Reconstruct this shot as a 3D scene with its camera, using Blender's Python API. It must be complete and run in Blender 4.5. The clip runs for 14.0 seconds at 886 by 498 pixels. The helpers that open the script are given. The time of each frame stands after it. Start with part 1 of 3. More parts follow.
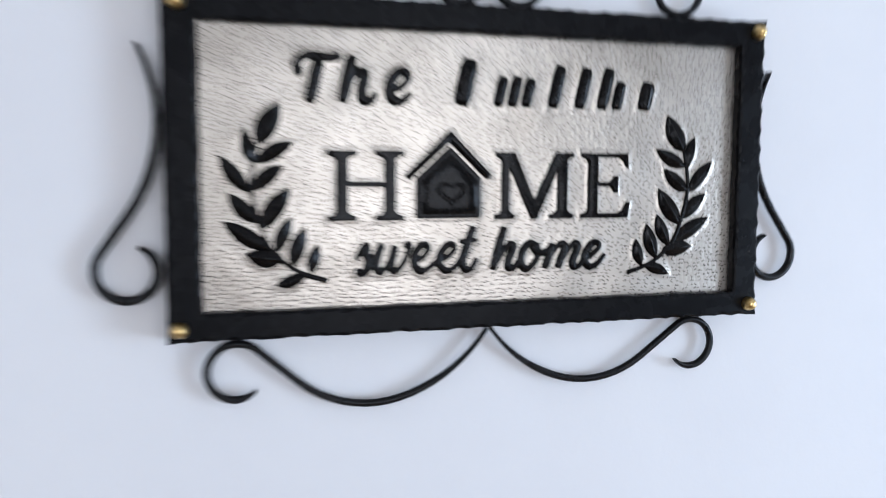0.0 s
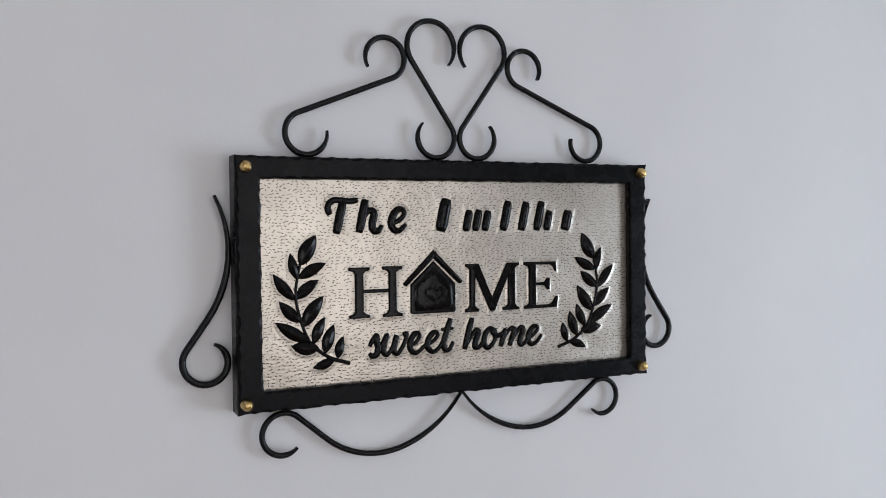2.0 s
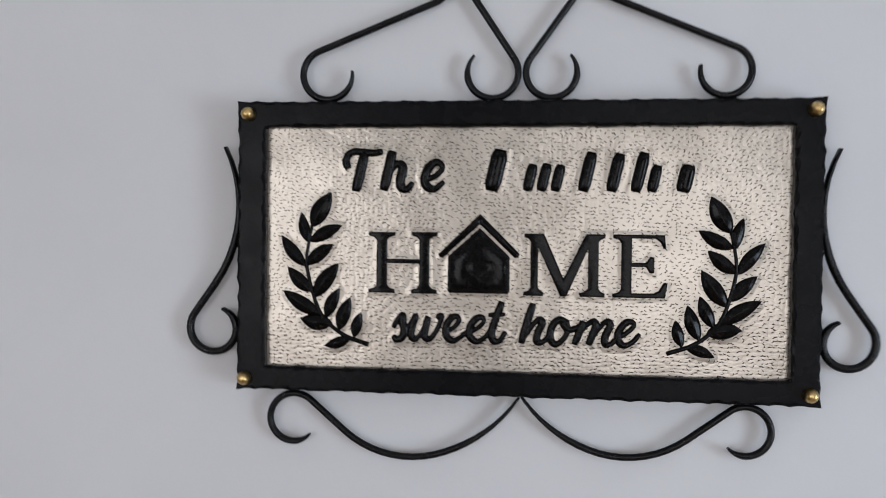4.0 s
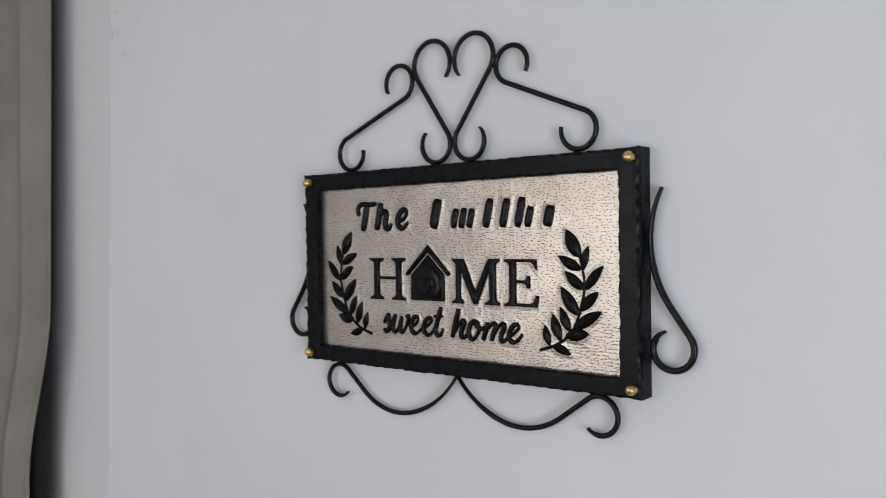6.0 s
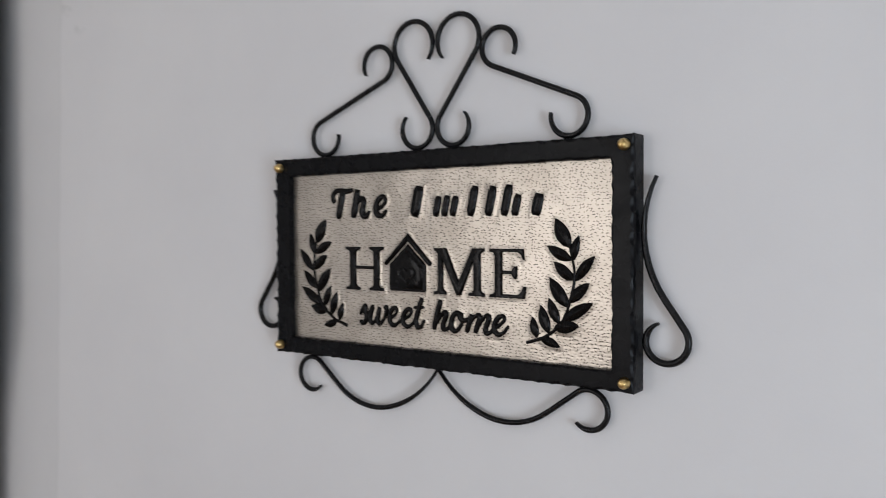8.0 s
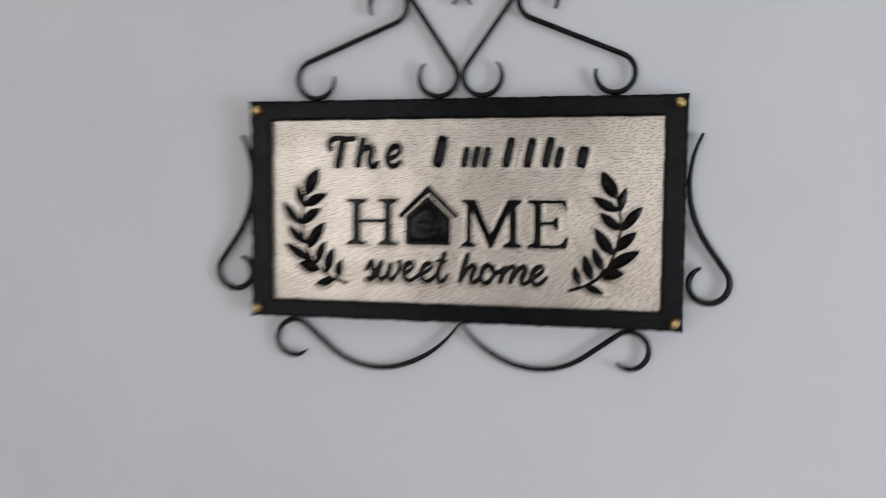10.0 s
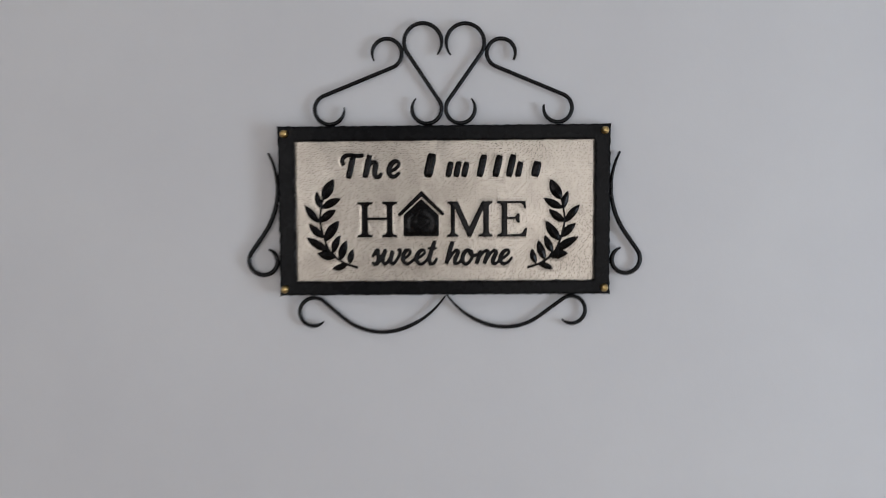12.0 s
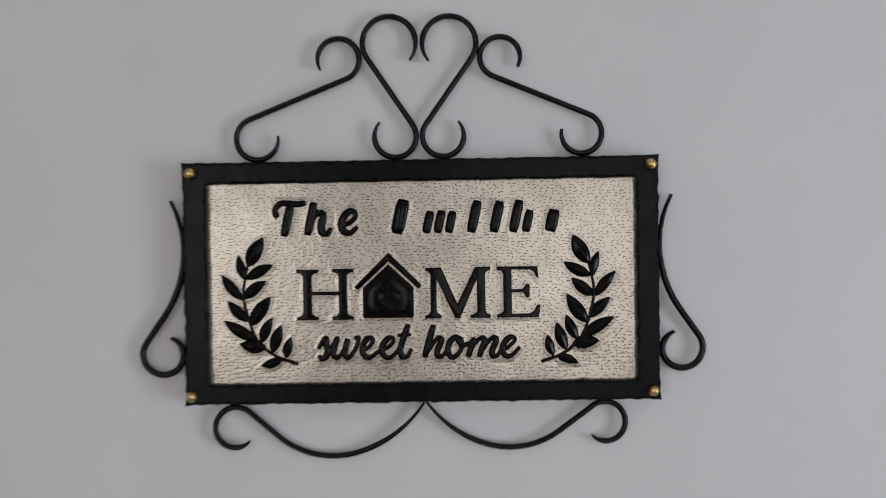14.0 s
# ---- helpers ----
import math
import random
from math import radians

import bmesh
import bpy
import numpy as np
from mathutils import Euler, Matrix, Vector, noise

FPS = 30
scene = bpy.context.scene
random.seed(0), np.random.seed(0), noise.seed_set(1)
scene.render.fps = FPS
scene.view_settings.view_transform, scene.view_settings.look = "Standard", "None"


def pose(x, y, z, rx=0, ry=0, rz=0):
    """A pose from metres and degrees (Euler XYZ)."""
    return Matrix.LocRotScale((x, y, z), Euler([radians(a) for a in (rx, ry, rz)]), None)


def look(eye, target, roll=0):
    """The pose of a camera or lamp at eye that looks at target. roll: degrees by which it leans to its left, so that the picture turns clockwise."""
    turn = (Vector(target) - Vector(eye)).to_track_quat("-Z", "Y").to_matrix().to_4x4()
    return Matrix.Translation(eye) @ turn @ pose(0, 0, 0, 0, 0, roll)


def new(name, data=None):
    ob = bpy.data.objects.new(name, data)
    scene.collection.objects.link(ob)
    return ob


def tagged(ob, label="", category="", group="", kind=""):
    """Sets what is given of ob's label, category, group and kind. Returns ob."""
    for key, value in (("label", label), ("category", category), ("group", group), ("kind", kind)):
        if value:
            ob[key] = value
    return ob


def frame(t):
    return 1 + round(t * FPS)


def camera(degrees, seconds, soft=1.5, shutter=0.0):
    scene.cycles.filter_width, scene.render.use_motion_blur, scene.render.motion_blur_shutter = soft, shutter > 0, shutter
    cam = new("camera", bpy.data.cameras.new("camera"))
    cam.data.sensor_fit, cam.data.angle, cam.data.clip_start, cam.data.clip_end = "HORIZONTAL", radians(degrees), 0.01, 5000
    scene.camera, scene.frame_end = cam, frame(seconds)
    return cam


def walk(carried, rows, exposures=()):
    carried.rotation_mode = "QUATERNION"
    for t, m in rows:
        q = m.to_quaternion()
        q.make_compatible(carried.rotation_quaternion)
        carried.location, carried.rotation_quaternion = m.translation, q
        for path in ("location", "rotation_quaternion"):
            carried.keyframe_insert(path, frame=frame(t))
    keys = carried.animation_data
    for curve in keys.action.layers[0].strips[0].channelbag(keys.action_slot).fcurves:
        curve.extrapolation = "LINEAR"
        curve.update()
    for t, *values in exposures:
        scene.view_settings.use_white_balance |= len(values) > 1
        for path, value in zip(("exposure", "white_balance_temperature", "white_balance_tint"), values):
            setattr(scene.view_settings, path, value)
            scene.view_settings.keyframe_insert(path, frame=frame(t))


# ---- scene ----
cam = camera(57.0, 14.0, soft=0.9, shutter=0.9)
PATH = [
    (-0.1, (-0.196, -0.612, 1.556), (0.339, 1.305, 1.332), 0.20),
    (0, (-0.228, -0.638, 1.55), (0.345, 1.269, 1.364), 0.30),
    (0.1, (-0.263, -0.664, 1.542), (0.347, 1.235, 1.396), 0.40),
    (0.2, (-0.2904, -0.6899, 1.559), (0.3645, 1.1916, 1.3841), 0.64),
    (0.3, (-0.3217, -0.7146, 1.562), (0.3874, 1.1471, 1.3839), -0.31),
    (0.5, (-0.3766, -0.7538, 1.5692), (0.4271, 1.0691, 1.3925), -0.82),
    (1, (-0.4145, -0.8096, 1.5907), (0.4613, 0.9866, 1.5102), -0.41),
    (1.5, (-0.4116, -0.828, 1.6024), (0.4452, 0.9786, 1.56), -0.44),
    (2, (-0.4085, -0.8285, 1.6036), (0.4459, 0.9793, 1.5603), -0.61),
    (2.5, (-0.408, -0.8299, 1.6036), (0.4461, 0.978, 1.5573), -0.77),
    (4.8, (0.2874, -0.6869, 1.5547), (-0.5418, 1.1322, 1.4991), 0.66),
    (5, (0.3472, -0.6927, 1.5756), (-0.5853, 1.0737, 1.4733), -0.02),
    (5.2, (0.4466, -0.692, 1.5783), (-0.64, 0.9788, 1.4177), -0.51),
    (5.3, (0.4953, -0.6973, 1.5692), (-0.6444, 0.9398, 1.4259), -0.10),
    (5.5, (0.5597, -0.7257, 1.5919), (-0.6442, 0.8682, 1.4873), -1.08),
    (6, (0.6135, -0.7909, 1.5974), (-0.6388, 0.7673, 1.559), -0.79),
    (6.5, (0.6112, -0.8111, 1.595), (-0.6096, 0.773, 1.5514), 0.01),
    (7, (0.6069, -0.8007, 1.5941), (-0.6042, 0.7902, 1.5385), -0.10),
    (7.5, (0.6009, -0.7892, 1.5984), (-0.6229, 0.7912, 1.5423), -0.20),
    (9.8, (0.212, -0.873, 1.581), (-0.214, 1.076, 1.439), 0.10),
    (10, (0.1634, -0.9374, 1.5775), (-0.2204, 1.0196, 1.4335), 0.48),
    (10.2, (0.0818, -1.0275, 1.5689), (-0.1547, 0.9522, 1.4085), -0.30),
    (10.5, (0.0583, -1.1412, 1.57), (-0.1401, 0.8387, 1.3699), -1.38),
    (10.7, (0.0082, -1.1784, 1.5648), (-0.0826, 0.8151, 1.4278), -0.91),
    (11, (-0.0166, -1.2148, 1.591), (-0.0105, 0.7647, 1.3837), -1.14),
    (11.2, (-0.0247, -1.2577, 1.5785), (-0.0259, 0.7308, 1.3629), -0.80),
    (11.5, (-0.029, -1.329, 1.576), (-0.034, 0.662, 1.387), -0.80),
    (12, (-0.011, -1.258, 1.579), (0.002, 0.737, 1.443), -0.30),
    (12.5, (-0.005, -1.157, 1.586), (0.023, 0.84, 1.475), -0.10),
    (13, (-0.002, -1.089, 1.589), (0.002, 0.91, 1.53), -1.20),
    (13.5, (0.024, -0.989, 1.595), (0.005, 1.011, 1.568), -1.10),
    (14, (0.023, -0.881, 1.599), (0.023, 1.118, 1.57), -0.80),
]
LIGHTNESS = [(0, 0.66, 5790, 12), (0.5, 0.465, 6120, 11), (1.0, 0.245, 6290, 13), (1.5, 0.075, 6390, 13), (2.7, 0.045, 6370, 13), (4.8, 0.065, 6180, 13), (5, 0.065, 6150, 13), (5.5, 0.095, 6280, 13), (7.5, 0.025, 6580, 13), (9.8, -0.015, 6430, 13), (11, -0.105, 6430, 13), (12.5, -0.245, 6530, 13), (14, -0.285, 6580, 13)]
walk(cam, [(t, look(eye, target, roll)) for t, eye, target, roll in PATH], LIGHTNESS)

from mathutils.kdtree import KDTree

# ---- world, light ----
world = bpy.data.worlds.new("sky")
scene.world = world
world.use_nodes = True
wn = world.node_tree.nodes
sky = wn.new("ShaderNodeTexSky")
sky.sky_type, sky.sun_disc = "NISHITA", False
sky.sun_elevation, sky.sun_rotation = radians(40), radians(60)
wn["Background"].inputs["Strength"].default_value = 0.12
world.node_tree.links.new(sky.outputs[0], wn["Background"].inputs[0])


ROOM_L, ROOM_R, ROOM_B, ROOM_H = -2.2, 2.5, -3.3, 2.6
# windows: centre along the wall, centre z, width, height
# and watts of daylight
WINS_BACK = ((-1.37, 1.45, 1.3, 1.5, 16.4), (0.78, 1.45, 1.5, 1.5, 13.8))    # two behind the camera with a pier between them
WIN_SIDE = (-1.60, 1.12, 1.1, 1.5, 43.5)               # one in the east wall


def window_light(name, eye, target, w, h, watts, colour):
    lamp = bpy.data.lights.new(name, "AREA")
    lamp.shape, lamp.size, lamp.size_y, lamp.energy, lamp.color = "RECTANGLE", w - 0.1, h - 0.1, watts, colour
    new(name, lamp).matrix_world = look(eye, target)


for wx, wz, ww, wh, watts in WINS_BACK:
    window_light("daylight_back", (wx, ROOM_B - 0.02, wz), (wx, 0, wz), ww, wh, watts, (0.98, 0.965, 0.965))
window_light("daylight_side", (ROOM_R + 0.02, WIN_SIDE[0], WIN_SIDE[1]), (0, WIN_SIDE[0], WIN_SIDE[1]), WIN_SIDE[2], WIN_SIDE[3], WIN_SIDE[4], (0.74, 0.87, 1.0))


# ---- materials ----
def material(name, base, rough=0.5, metal=0.0, spec=0.5):
    m = bpy.data.materials.new(name)
    m.use_nodes = True
    b = m.node_tree.nodes["Principled BSDF"]
    b.inputs["Base Color"].default_value = (*base, 1)
    b.inputs["Roughness"].default_value = rough
    b.inputs["Metallic"].default_value = metal
    b.inputs["Specular IOR Level"].default_value = spec
    return m


def node(m, kind, **values):
    n = m.node_tree.nodes.new("ShaderNode" + kind)
    for k, v in values.items():
        n.inputs[k.replace("_", " ")].default_value = v
    return n


def link(m, a, b):
    m.node_tree.links.new(a, b)


def coords(m, scale=(1, 1, 1)):
    geo = node(m, "NewGeometry")
    mp = node(m, "Mapping", Scale=scale)
    link(m, geo.outputs["Position"], mp.inputs["Vector"])
    return mp.outputs[0]


def ramp(m, source, stops):
    r = node(m, "ValToRGB")
    el = r.color_ramp.elements
    while len(el) < len(stops):
        el.new(0.5)
    for e, (p, c) in zip(el, stops):
        e.position, e.color = p, (*c, 1)
    link(m, source, r.inputs[0])
    return r.outputs[0]


def bump(m, height, strength, distance):
    b = node(m, "Bump", Strength=strength, Distance=distance)
    link(m, height, b.inputs["Height"])
    link(m, b.outputs[0], m.node_tree.nodes["Principled BSDF"].inputs["Normal"])


def math_node(m, op, a, b=None):
    n = node(m, "Math")
    n.operation = op
    for i, v in enumerate((a, b)):
        if v is None:
            continue
        if isinstance(v, (int, float)):
            n.inputs[i].default_value = v
        else:
            link(m, v, n.inputs[i])
    return n.outputs[0]


def painted_wall(name, a, b, edge=False):
    m = material(name, a, 0.62, spec=0.3)
    v = coords(m)
    big = node(m, "TexNoise", Scale=2.3, Detail=5, Roughness=0.6)
    fine = node(m, "TexNoise", Scale=260, Detail=3)
    roll = node(m, "TexNoise", Scale=38, Detail=4)
    for n in (big, fine, roll):
        link(m, v, n.inputs["Vector"])
    coat = ramp(m, big.outputs["Fac"], [(0.35, a), (0.65, b)])
    if edge:
        # the fresh coat stops at a hand-drawn line near the curtain; a few grey scuffs beside it
        sep = node(m, "SeparateXYZ")
        link(m, v, sep.inputs[0])
        wob = node(m, "TexNoise", Scale=14, Detail=3)
        link(m, v, wob.inputs["Vector"])
        line = math_node(m, "SUBTRACT", sep.outputs["X"], math_node(m, "MULTIPLY", sep.outputs["Z"], 0.052))
        line = math_node(m, "ADD", line, math_node(m, "MULTIPLY", wob.outputs["Fac"], 0.012))
        # beyond the line: older coat, with the curtain's shade painted into its tone
        coat_shade = math_node(m, "MULTIPLY", math_node(m, "LESS_THAN", line, -0.8985), 0.11)
        ridge = math_node(m, "MULTIPLY", math_node(m, "LESS_THAN", math_node(m, "ABSOLUTE", math_node(m, "ADD", line, 0.8985)), 0.0014), 0.13)
        spot = node(m, "TexNoise", Scale=30, Detail=3)
        link(m, v, spot.inputs["Vector"])
        far = node(m, "VectorMath")
        far.operation = "DISTANCE"
        link(m, v, far.inputs[0])
        far.inputs[1].default_value = (-0.755, 0.0, 1.975)
        soft = node(m, "MapRange", From_Min=0.56, From_Max=0.66)
        link(m, spot.outputs["Fac"], soft.inputs["Value"])
        fade = node(m, "MapRange", From_Min=0.06, From_Max=0.035)
        link(m, far.outputs["Value"], fade.inputs["Value"])
        scuff = math_node(m, "MULTIPLY", soft.outputs["Result"], fade.outputs["Result"])
        marks_and_shade = math_node(m, "ADD", math_node(m, "ADD", coat_shade, ridge), math_node(m, "MULTIPLY", scuff, 0.3))
        mix = node(m, "Mix")
        mix.data_type = "RGBA"
        link(m, marks_and_shade, mix.inputs["Factor"])
        link(m, coat, mix.inputs["A"])
        mix.inputs["B"].default_value = (0.25, 0.26, 0.24, 1)
        coat = mix.outputs["Result"]
    link(m, coat, m.node_tree.nodes["Principled BSDF"].inputs["Base Color"])
    h = math_node(m, "ADD", math_node(m, "MULTIPLY", fine.outputs["Fac"], 0.25), roll.outputs["Fac"])
    bump(m, h, 0.25, 0.0012)
    return m


WALL = painted_wall("wall_paint", (0.66, 0.655, 0.66), (0.70, 0.695, 0.695))
WALL_SIGN = painted_wall("wall_paint_old_coat_shade", (0.66, 0.655, 0.66), (0.70, 0.695, 0.695), True)
WALL_BACK = painted_wall("back_wall_paint", (0.36, 0.34, 0.32), (0.40, 0.38, 0.36))
CEIL = painted_wall("ceiling_paint", (0.76, 0.75, 0.73), (0.79, 0.78, 0.76))


def black_iron(name, sheen):
    m = material(name, (0.005, 0.005, 0.006), 0.26, spec=sheen)
    v = coords(m)
    n = node(m, "TexNoise", Scale=160, Detail=5, Roughness=0.65)
    wear = node(m, "TexNoise", Scale=45, Detail=4)
    link(m, v, n.inputs["Vector"])
    link(m, v, wear.inputs["Vector"])
    link(m, ramp(m, wear.outputs["Fac"], [(0.3, (0.22,) * 3), (0.7, (0.33,) * 3)]), m.node_tree.nodes["Principled BSDF"].inputs["Roughness"])
    link(m, ramp(m, n.outputs["Fac"], [(0.4, (0.0028, 0.0028, 0.0033)), (0.75, (0.006, 0.006, 0.007))]), m.node_tree.nodes["Principled BSDF"].inputs["Base Color"])
    bump(m, n.outputs["Fac"], 0.25, 0.0006)
    return m


def embossed_black():
    m = material("embossed_black_enamel", (0.005, 0.005, 0.005), 0.15, spec=0.12)
    n = node(m, "TexNoise", Scale=210, Detail=4)
    link(m, coords(m), n.inputs["Vector"])
    link(m, ramp(m, n.outputs["Fac"], [(0.4, (0.0022, 0.0020, 0.0020)), (0.72, (0.006, 0.0052, 0.005))]), m.node_tree.nodes["Principled BSDF"].inputs["Base Color"])
    bump(m, n.outputs["Fac"], 0.2, 0.0007)
    return m


def hammered_plate():
    """Pale pewter sheet, punched all over with small curved marks coloured nearly black."""
    m = material("hammered_pewter", (0.62, 0.57, 0.52), 0.295, 0.90)
    bsdf = m.node_tree.nodes["Principled BSDF"]
    v = coords(m)
    warp = node(m, "TexNoise", Scale=70, Detail=2)
    link(m, v, warp.inputs["Vector"])
    off = node(m, "VectorMath")
    off.operation = "MULTIPLY_ADD"
    link(m, warp.outputs["Color"], off.inputs[0])
    off.inputs[1].default_value = (0.004, 0, 0.004)
    link(m, v, off.inputs[2])
    turned_up = node(m, "Mapping", Rotation=(radians(-90), 0, 0))
    link(m, off.outputs[0], turned_up.inputs["Vector"])
    flat = node(m, "Mapping", Scale=(244, 304, 0))
    link(m, turned_up.outputs[0], flat.inputs["Vector"])
    cells = node(m, "TexVoronoi", Scale=1.0, Randomness=0.7)
    cells.voronoi_dimensions = "2D"
    link(m, flat.outputs[0], cells.inputs["Vector"])
    local = node(m, "VectorMath")
    local.operation = "SUBTRACT"
    link(m, flat.outputs[0], local.inputs[0])
    link(m, cells.outputs["Position"], local.inputs[1])
    sep = node(m, "SeparateXYZ")
    link(m, local.outputs[0], sep.inputs[0])
    tone = node(m, "SeparateColor")
    link(m, cells.outputs["Color"], tone.inputs[0])
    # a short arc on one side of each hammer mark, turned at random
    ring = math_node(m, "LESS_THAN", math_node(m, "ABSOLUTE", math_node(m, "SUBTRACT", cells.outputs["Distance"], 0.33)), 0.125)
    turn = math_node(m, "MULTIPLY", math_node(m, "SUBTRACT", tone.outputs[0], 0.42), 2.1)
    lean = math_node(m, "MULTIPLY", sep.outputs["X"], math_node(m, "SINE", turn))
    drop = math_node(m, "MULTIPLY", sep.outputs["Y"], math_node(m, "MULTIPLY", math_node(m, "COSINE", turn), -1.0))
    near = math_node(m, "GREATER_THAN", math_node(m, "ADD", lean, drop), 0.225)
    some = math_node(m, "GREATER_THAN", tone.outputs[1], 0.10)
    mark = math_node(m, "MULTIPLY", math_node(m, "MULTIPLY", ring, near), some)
    stain = node(m, "TexNoise", Scale=22, Detail=5, Roughness=0.6)
    link(m, v, stain.inputs["Vector"])
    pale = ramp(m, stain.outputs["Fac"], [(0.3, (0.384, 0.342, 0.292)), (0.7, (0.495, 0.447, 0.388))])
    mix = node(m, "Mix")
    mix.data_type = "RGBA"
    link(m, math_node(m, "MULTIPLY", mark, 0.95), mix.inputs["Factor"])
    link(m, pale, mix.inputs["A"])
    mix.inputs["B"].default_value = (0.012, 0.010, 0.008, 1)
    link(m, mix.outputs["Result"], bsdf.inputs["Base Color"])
    dome = math_node(m, "MULTIPLY", math_node(m, "POWER", cells.outputs["Distance"], 2.0), -1.0)
    h = math_node(m, "SUBTRACT", dome, math_node(m, "MULTIPLY", mark, 0.8))
    bump(m, h, 0.24, 0.0007)
    return m


def brass():
    m = material("aged_brass", (0.62, 0.43, 0.17), 0.28, 1.0)
    n = node(m, "TexNoise", Scale=330, Detail=4)
    link(m, coords(m), n.inputs["Vector"])
    link(m, ramp(m, n.outputs["Fac"], [(0.35, (0.40, 0.26, 0.09)), (0.62, (0.72, 0.53, 0.24))]), m.node_tree.nodes["Principled BSDF"].inputs["Base Color"])
    bump(m, n.outputs["Fac"], 0.3, 0.0005)
    return m


def cloth():
    m = material("curtain_cloth", (0.42, 0.39, 0.32), 0.9, spec=0.1)
    w = node(m, "TexNoise", Scale=900, Detail=2)
    b = node(m, "TexNoise", Scale=9, Detail=3)
    v = coords(m)
    link(m, coords(m, (1, 1, 0.2)), w.inputs["Vector"])
    link(m, v, b.inputs["Vector"])
    link(m, ramp(m, b.outputs["Fac"], [(0.3, (0.205, 0.19, 0.16)), (0.7, (0.25, 0.234, 0.198))]), m.node_tree.nodes["Principled BSDF"].inputs["Base Color"])
    bump(m, w.outputs["Fac"], 0.3, 0.0006)
    return m


def boards():
    m = material("floor_boards", (0.30, 0.20, 0.12), 0.45)
    n = node(m, "TexNoise", Scale=6, Detail=6)
    link(m, coords(m, (14, 1, 1)), n.inputs["Vector"])
    link(m, ramp(m, n.outputs["Fac"], [(0.3, (0.22, 0.14, 0.08)), (0.7, (0.36, 0.25, 0.15))]), m.node_tree.nodes["Principled BSDF"].inputs["Base Color"])
    bump(m, n.outputs["Fac"], 0.2, 0.001)
    return m


def gap_shade():
    """Dark brown shade of the gap behind the curtain, thinning out towards its slanting free edge."""
    m = material("painted_gap_shade", (0.095, 0.080, 0.070), 0.95, spec=0.05)
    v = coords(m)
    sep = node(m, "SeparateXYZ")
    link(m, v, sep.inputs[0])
    speckle = node(m, "TexNoise", Scale=700, Detail=2)
    link(m, v, speckle.inputs["Vector"])
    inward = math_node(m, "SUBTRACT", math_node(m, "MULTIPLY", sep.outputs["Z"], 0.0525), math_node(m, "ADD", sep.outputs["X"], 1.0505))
    thick = math_node(m, "ADD", math_node(m, "DIVIDE", inward, 0.105), math_node(m, "MULTIPLY", math_node(m, "SUBTRACT", speckle.outputs["Fac"], 0.5), 0.25))
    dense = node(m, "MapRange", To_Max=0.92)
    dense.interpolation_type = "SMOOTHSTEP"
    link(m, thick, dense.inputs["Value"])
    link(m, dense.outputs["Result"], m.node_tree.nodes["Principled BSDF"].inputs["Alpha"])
    return m


IRON, ROD_IRON = black_iron("black_satin_iron", 0.09), black_iron("black_gloss_iron", 0.22)
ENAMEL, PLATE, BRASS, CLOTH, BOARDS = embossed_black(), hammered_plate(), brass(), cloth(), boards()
GAP_SHADE = gap_shade()
FRAME_WHITE = material("white_window_paint", (0.78, 0.78, 0.76), 0.4)
GLASS = material("window_glass", (1, 1, 1), 0.02)
GLASS.node_tree.nodes["Principled BSDF"].inputs["Transmission Weight"].default_value = 1.0


# ---- mesh helpers ----
def finish(name, bm, mat, parent=None, label="", smooth=False):
    bmesh.ops.recalc_face_normals(bm, faces=bm.faces)
    for f in bm.faces:
        f.smooth = smooth
    me = bpy.data.meshes.new(name)
    bm.to_mesh(me)
    bm.free()
    me.materials.append(mat)
    ob = new(name, me)
    ob.parent = parent
    if label:
        tagged(ob, label)
    return ob


def part(name, bm, mat, parent, label="", smooth=False):
    return finish(name, bm, mat, parent, label, smooth)


def add_box(bm, a, b):
    vs = bmesh.ops.create_cube(bm, size=1)["verts"]
    for v in vs:
        v.co = Vector(a[i] + (b[i] - a[i]) * (v.co[i] + 0.5) for i in range(3))


def box(a, b):
    bm = bmesh.new()
    add_box(bm, a, b)
    return bm


def smooth_path(points, steps=7):
    """Catmull-Rom curve through 2D points."""
    p = [Vector(q) for q in points]
    p = [2 * p[0] - p[1], *p, 2 * p[-1] - p[-2]]
    out = []
    for i in range(1, len(p) - 2):
        for k in range(steps):
            t = k / steps
            out.append(0.5 * (2 * p[i] + (p[i + 1] - p[i - 1]) * t + (2 * p[i - 1] - 5 * p[i] + 4 * p[i + 1] - p[i + 2]) * t * t
                              + (3 * p[i] - p[i - 1] - 3 * p[i + 1] + p[i + 2]) * t ** 3))
    return out + [p[-2]]


def add_tube(bm, path, y, wide, deep, sides=12, flat=1.0):
    """A bar along a 2D path in x, z at depth y; wide(s) and deep(s): its half sizes in the plane and across it, s from 0 to 1.
    flat: under 1, a fuller section with a flatter crown."""
    rings, n = [], len(path)
    for i, c in enumerate(path):
        d = (path[min(i + 1, n - 1)] - path[max(i - 1, 0)]).normalized()
        side = Vector((-d.y, d.x))
        s = i / (n - 1)
        ring = []
        for k in range(sides):
            a = 2 * math.pi * k / sides
            u, h = (math.copysign(abs(v) ** flat, v) for v in (math.cos(a), math.sin(a)))
            q = c + side * (wide(s) * u)
            ring.append(bm.verts.new((q.x, y + deep(s) * h, q.y)))
        rings.append(ring)
    for r0, r1 in zip(rings, rings[1:]):
        for k in range(sides):
            bm.faces.new((r0[k], r0[(k + 1) % sides], r1[(k + 1) % sides], r1[k]))
    bm.faces.new(rings[0])
    bm.faces.new(rings[-1])


